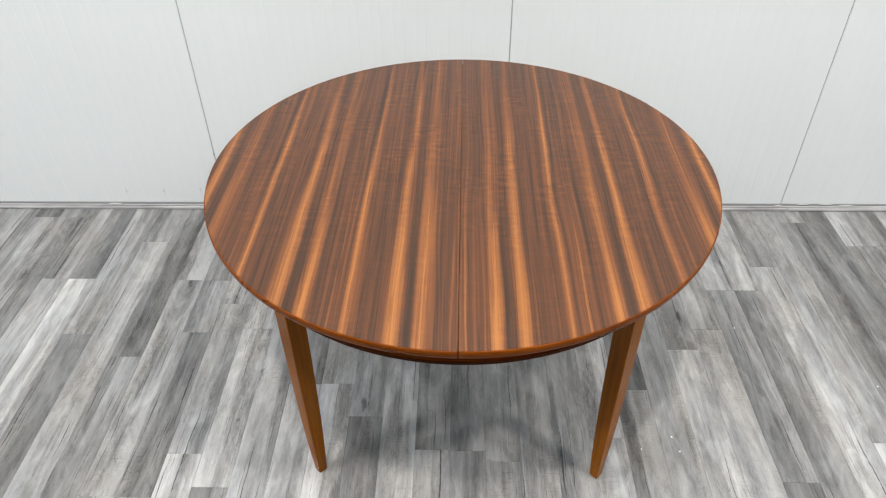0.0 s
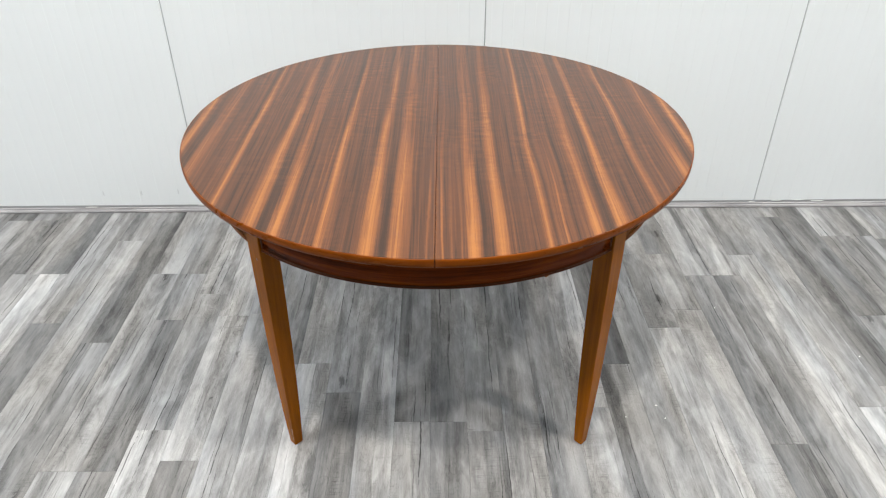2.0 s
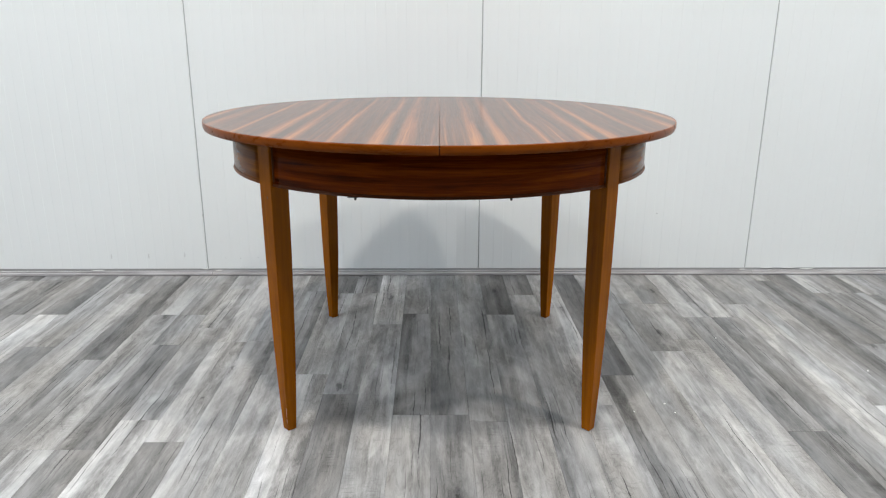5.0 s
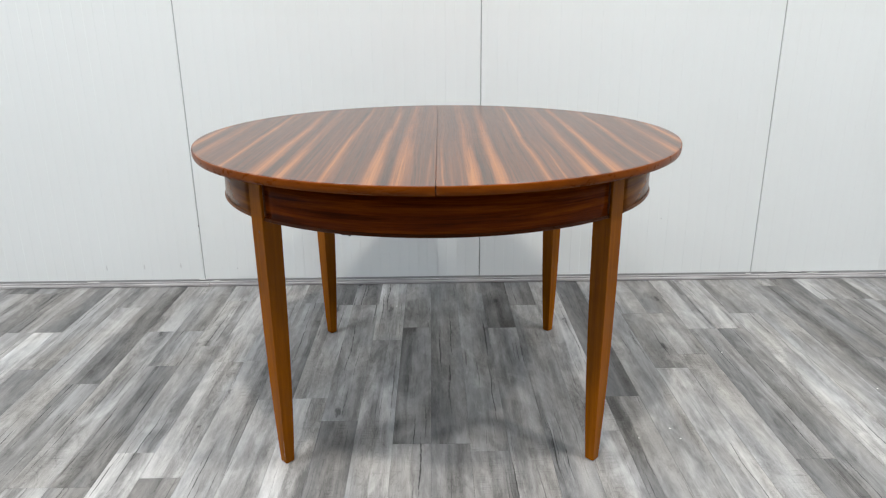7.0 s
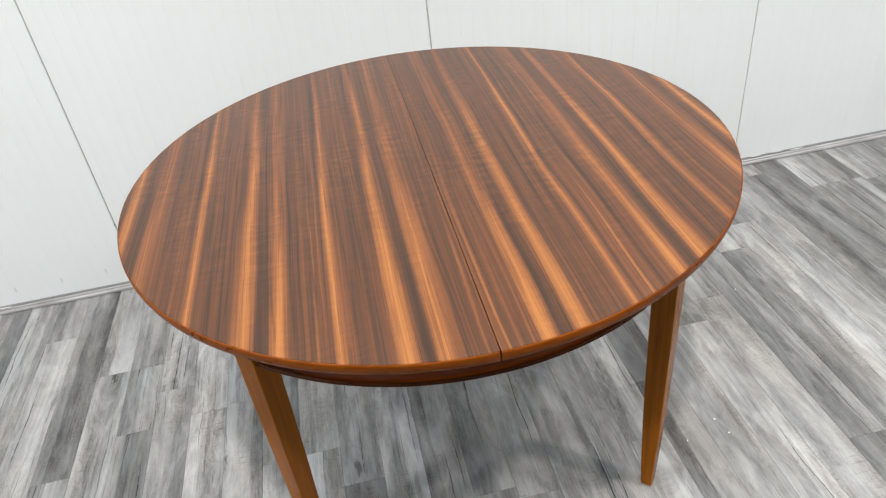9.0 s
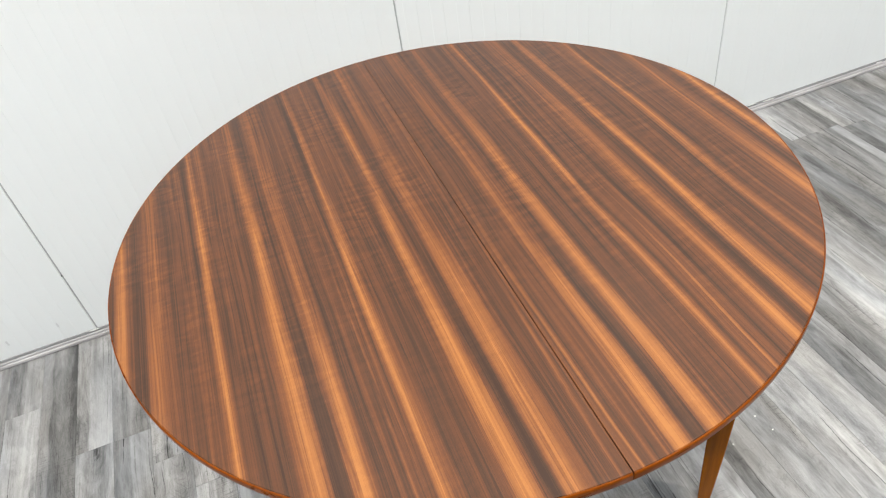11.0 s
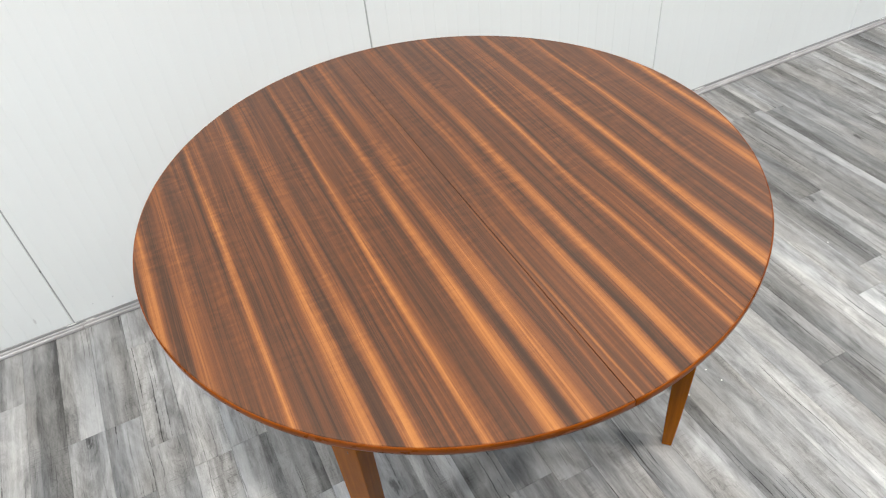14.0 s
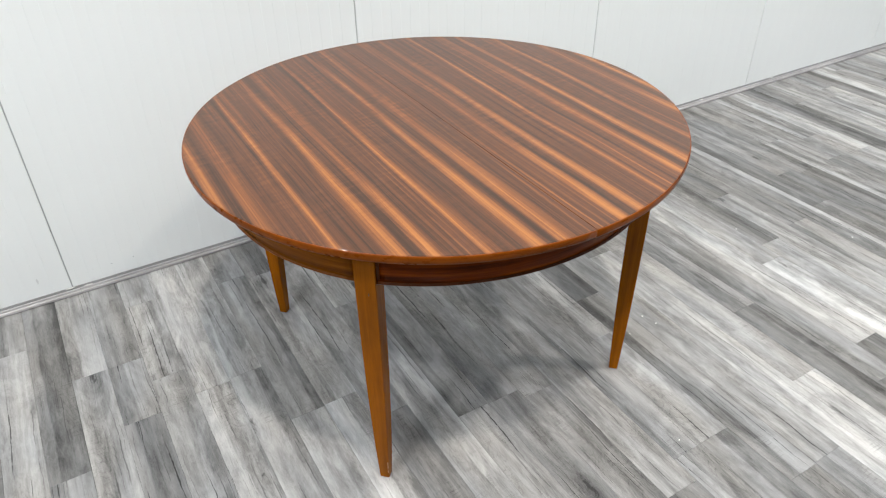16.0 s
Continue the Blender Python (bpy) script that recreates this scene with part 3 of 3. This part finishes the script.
def leg_mesh():
    """A square leg, full at the rail and tapering with a slight swell to the foot, edges eased."""
    bm = bmesh.new()
    rings = []
    for z, w in ((0.0, 0.0205), (0.002, 0.0238), (0.05, 0.0278), (0.12, 0.0325), (0.22, 0.0378), (0.34, 0.042), (0.46, 0.0447), (0.6, 0.0464), (APRON_Z1, 0.0464)):
        h, e = w / 2, 0.0016
        rings.append([(sx * h - (sx * e if i else 0), sy * h - (0 if i else sy * e), z)
                      for sx, sy, order in ((1, 1, (1, 0)), (-1, 1, (0, 1)), (-1, -1, (1, 0)), (1, -1, (0, 1))) for i in order][::1])
    rings = [[(x, y, z) for x, y, z in ring] for ring in rings]
    ordered = [sorted(ring, key=lambda p: math.atan2(p[1], p[0])) for ring in rings]
    sweep(bm, ordered)
    return bm


leg = part("leg", leg_mesh(), M_LEG, table, "square tapered amber leg")
leg.matrix_basis = pose(LEG, LEG, 0, 0, 0, 45)
for sx, sy, turn in ((-1, 1, 135), (-1, -1, 225), (1, -1, 315)):
    more = new("leg", leg.data)
    more.parent = table
    more.matrix_basis = pose(sx * LEG, sy * LEG, 0, 0, 0, turn)
    if turn == 225:
        worn_leg = more
    tagged(more, "square tapered amber leg")


def dent(x, y, z, width, height, material, label):
    """A shallow nick in the face of a leg."""
    bm = bmesh.new()
    bmesh.ops.create_icosphere(bm, subdivisions=2, radius=1.0)
    for v in bm.verts:
        k = 1 + 0.3 * noise.noise(v.co * 1.7 + Vector((z * 50, 0, 0)))
        v.co = Vector((x + v.co.x * 0.0004, y + v.co.y * width / 2 * k, z + v.co.z * height / 2 * k))
    part("dent", bm, material, worn_leg, label, True)


dent(0.0231, 0.006, 0.597, 0.0026, 0.0075, M_STEEL, "small dark nick in the varnish")
dent(0.0141, 0.0118, 0.058, 0.0022, 0.04, M_RUNNER, "pale chipped corner near the foot")
dent(0.0133, 0.0108, 0.0285, 0.0018, 0.014, M_RUNNER, "pale chipped corner near the foot")
for y in (-0.2, 0.2):
    part("runner", box(bmesh.new(), -0.45, 0.45, y - 0.022, y + 0.022, APRON_Z1 - 0.04, APRON_Z1, 0.002), M_RUNNER, table, "pale wood extension runner")



def catch(x, turn):
    """A small steel plate under the front apron with the head of its screw below."""
    plate = part("catch", box(bmesh.new(), x + turn * 0.023 - 0.012, x + turn * 0.023 + 0.012, -0.505, -0.46, 0.6205, 0.6255, 0.001), M_STEEL, table, "small dark steel catch under the apron")
    bm = bmesh.new()
    bmesh.ops.create_cone(bm, cap_ends=True, segments=12, radius1=0.0026, radius2=0.0038, depth=0.013, matrix=pose(x + turn * 0.023, -0.468, 0.6145))
    part("screw", bm, M_STEEL, plate, "dark screw head", True)


catch(-0.204, 1)
catch(0.178, -1)


# ---- litter on the floor ----
def paper_scrap(x, y, size, seed):
    """A torn, slightly curled scrap a few millimetres across."""
    dice = random.Random(seed)
    bm = bmesh.new()
    count = 7
    rim = []
    for i in range(count):
        a = 2 * math.pi * i / count
        r = size / 2 * dice.uniform(0.6, 1.2)
        rim.append((r * math.cos(a) * 1.3, r * math.sin(a) * 0.8, dice.uniform(0.0, 0.0012)))
    lower = [bm.verts.new(p) for p in rim]
    upper = [bm.verts.new((p[0] * 0.9, p[1] * 0.9, p[2] + 0.0008)) for p in rim]
    bm.faces.new(lower[::-1])
    bm.faces.new(upper)
    for i in range(count):
        j = (i + 1) % count
        bm.faces.new((lower[i], lower[j], upper[j], upper[i]))
    scrap = mesh_object("paper_scrap", bm, M_SCRAP)
    scrap.matrix_world = pose(x, y, 0.0002, 0, 0, dice.uniform(0, 360))
    return tagged(scrap, "tiny white scrap of litter on the grey floor", "litter", "scraps on the floor")


for seed, (x, y, size) in enumerate(((-0.18, 0.585, 0.006), (0.581, -0.268, 0.007), (0.89, 0.166, 0.006), (1.25, -0.078, 0.006), (0.487, -0.309, 0.005),
                                     (0.593, -0.316, 0.006), (1.57, -0.345, 0.006), (0.305, -0.69, 0.006))):
    paper_scrap(x, y, 0.8 * size, seed)

# ---- floor: two-strip laminate, each strip a piece with its own tone ----
floor = tagged(mesh_object("floor", box(bmesh.new(), HALL_X0, HALL_X1, HALL_Y0, WALL_Y, -0.06, -0.004), M_SLAB),
               "grey rustic oak laminate floor in narrow staggered strips", "floor", kind="structure")
BOARD = 1.21
ENDS = {
    -17: (0.767,), -16: (0.767,), -15: (0.395,), -14: (0.395,), -13: (0.12,), -12: (0.61,), -11: (0.022,), -10: (0.39, -0.472), -9: (0.388, 0.131, -0.473),
    -8: (0.66, 0.268, -0.338), -7: (0.15, -0.442), -6: (0.158,), -5: (0.63, -0.085), -4: (0.607, -0.082), -3: (0.607, -0.204), -2: (), -1: (0.394, -0.317), 0: (-0.32,),
    1: (-0.354,), 2: (0.383,), 3: (0.585, -0.728), 4: (-0.272, -0.726), 5: (-0.097, -0.925), 6: (-0.922,), 7: (0.488, 0.069), 8: (0.488, 0.159, -0.707),
    9: (0.35, -0.41), 10: (0.35,), 11: (0.48,), 12: (-0.281,), 13: (0.745, -0.2), 15: (0.6, -0.165), 16: (0.6,), 18: (0.115,), 19: (0.08,), 25: (0.563,), 28: (0.615,),
}
# Piece tones from the wall forward; under-table ones raised to offset deep shade.
TONES = {
    -15: (0.3, 0.36), -14: (0.26, 0.38), -13: (0.33, 0.25), -12: (0.3, 0.36), -11: (0.28, 0.31), -10: (0.34, 0.36, 0.42), -9: (0.32, 0.36, 0.31, 0.3), -8: (0.4, 0.41, 0.41, 0.45),
    -7: (0.4, 0.43, 0.28), -6: (0.42, 0.39), -5: (0.38, 0.31, 0.38), -4: (0.28, 0.34, 0.46), -3: (0.28, 0.36, 0.28), -2: (0.4,), -1: (0.31, 0.28, 0.34), 0: (0.29, 0.28),
    1: (0.31, 0.29), 2: (0.21, 0.32), 3: (0.24, 0.34, 0.36), 4: (0.42, 0.36, 0.3), 5: (0.22, 0.28, 0.3), 6: (0.38, 0.3), 7: (0.3, 0.33, 0.42), 8: (0.3, 0.35, 0.39, 0.43),
    9: (0.36, 0.33, 0.24), 10: (0.42, 0.3), 11: (0.33, 0.4), 12: (0.36, 0.45), 13: (0.36, 0.28, 0.34),
}
NEAR_X, NEAR_Y = (-26, 32), -1.75
rng, shade = random.Random(7), random.Random(3)


def strip_piece():
    """A unit strip with eased upper edges, x and y from 0 to 1, top at z = 0."""
    bm = bmesh.new()
    e, d = 0.006, 0.0006
    lower = [bm.verts.new(p) for p in ((0, 0, -0.004), (1, 0, -0.004), (1, 1, -0.004), (0, 1, -0.004))]
    brim = [bm.verts.new(p) for p in ((0, 0, -0.0004), (1, 0, -0.0004), (1, 1, -0.0004), (0, 1, -0.0004))]
    upper = [bm.verts.new(p) for p in ((e, d, 0), (1 - e, d, 0), (1 - e, 1 - d, 0), (e, 1 - d, 0))]
    for a, b in ((lower, brim), (brim, upper)):
        for i in range(4):
            j = (i + 1) % 4
            bm.faces.new((a[i], a[j], b[j], b[i]))
    bm.faces.new(upper)
    return bm


def strip_ends(k, y_low):
    """All the joints of strip k from the wall to y_low, the known ones and the rest a board apart."""
    known = list(ENDS.get(k, ()))
    if not known:
        known = [rng.uniform(-0.3, 0.75)]
    given = len(known)
    while known[-1] > y_low + 0.1:
        step = rng.choice((0.42, 0.58, 0.75))
        known.append(known[-1] - BOARD * (0.98 if k in ENDS and len(known) == given else step))
    return [y for y in known if y > y_low + 0.1]


unit = None
rest = []
for k in range(math.floor((HALL_X0 - STRIP_X) / STRIP) + 1, math.floor((HALL_X1 - STRIP_X) / STRIP)):
    near = NEAR_X[0] <= k <= NEAR_X[1]
    x0, x1 = STRIP_X + k * STRIP + 0.00025, STRIP_X + (k + 1) * STRIP - 0.00025
    cuts = [WALL_Y - 0.002] + strip_ends(k, HALL_Y0) + [HALL_Y0]
    tones = TONES.get(k, ())
    for i, (y1, y0) in enumerate(zip(cuts, cuts[1:])):
        if near and y1 > NEAR_Y:
            if unit is None:
                unit = mesh_object("plank", strip_piece(), M_PLANK)
                piece = unit
            else:
                piece = new("plank", unit.data)
            piece.parent = floor
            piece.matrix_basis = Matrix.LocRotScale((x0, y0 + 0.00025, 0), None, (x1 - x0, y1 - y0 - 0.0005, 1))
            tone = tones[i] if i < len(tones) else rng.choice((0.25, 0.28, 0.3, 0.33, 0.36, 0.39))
            # Lighting put into tone: lifted under the table, lowered on the front left.
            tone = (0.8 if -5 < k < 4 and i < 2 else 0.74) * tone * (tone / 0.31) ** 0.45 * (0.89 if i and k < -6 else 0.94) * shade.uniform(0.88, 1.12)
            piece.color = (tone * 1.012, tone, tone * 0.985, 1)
        else:
            rest.append((x0, x1, y0 + 0.00025, y1 - 0.00025))
verts, faces = [], []
for x0, x1, y0, y1 in rest:
    b = len(verts)
    verts += [(x0, y0, -0.004), (x1, y0, -0.004), (x1, y1, -0.004), (x0, y1, -0.004), (x0, y0, 0), (x1, y0, 0), (x1, y1, 0), (x0, y1, 0)]
    faces += [(b + 4, b + 5, b + 6, b + 7), (b, b + 1, b + 5, b + 4), (b + 1, b + 2, b + 6, b + 5), (b + 2, b + 3, b + 7, b + 6), (b + 3, b, b + 4, b + 7)]
mesh = bpy.data.meshes.new("planks")
mesh.from_pydata(verts, [], faces)
mesh.materials.append(M_PLANK_FAR)
outer = new("planks", mesh)
outer.parent = floor
tagged(outer, "grey laminate strips further out on the floor", kind="stuff")
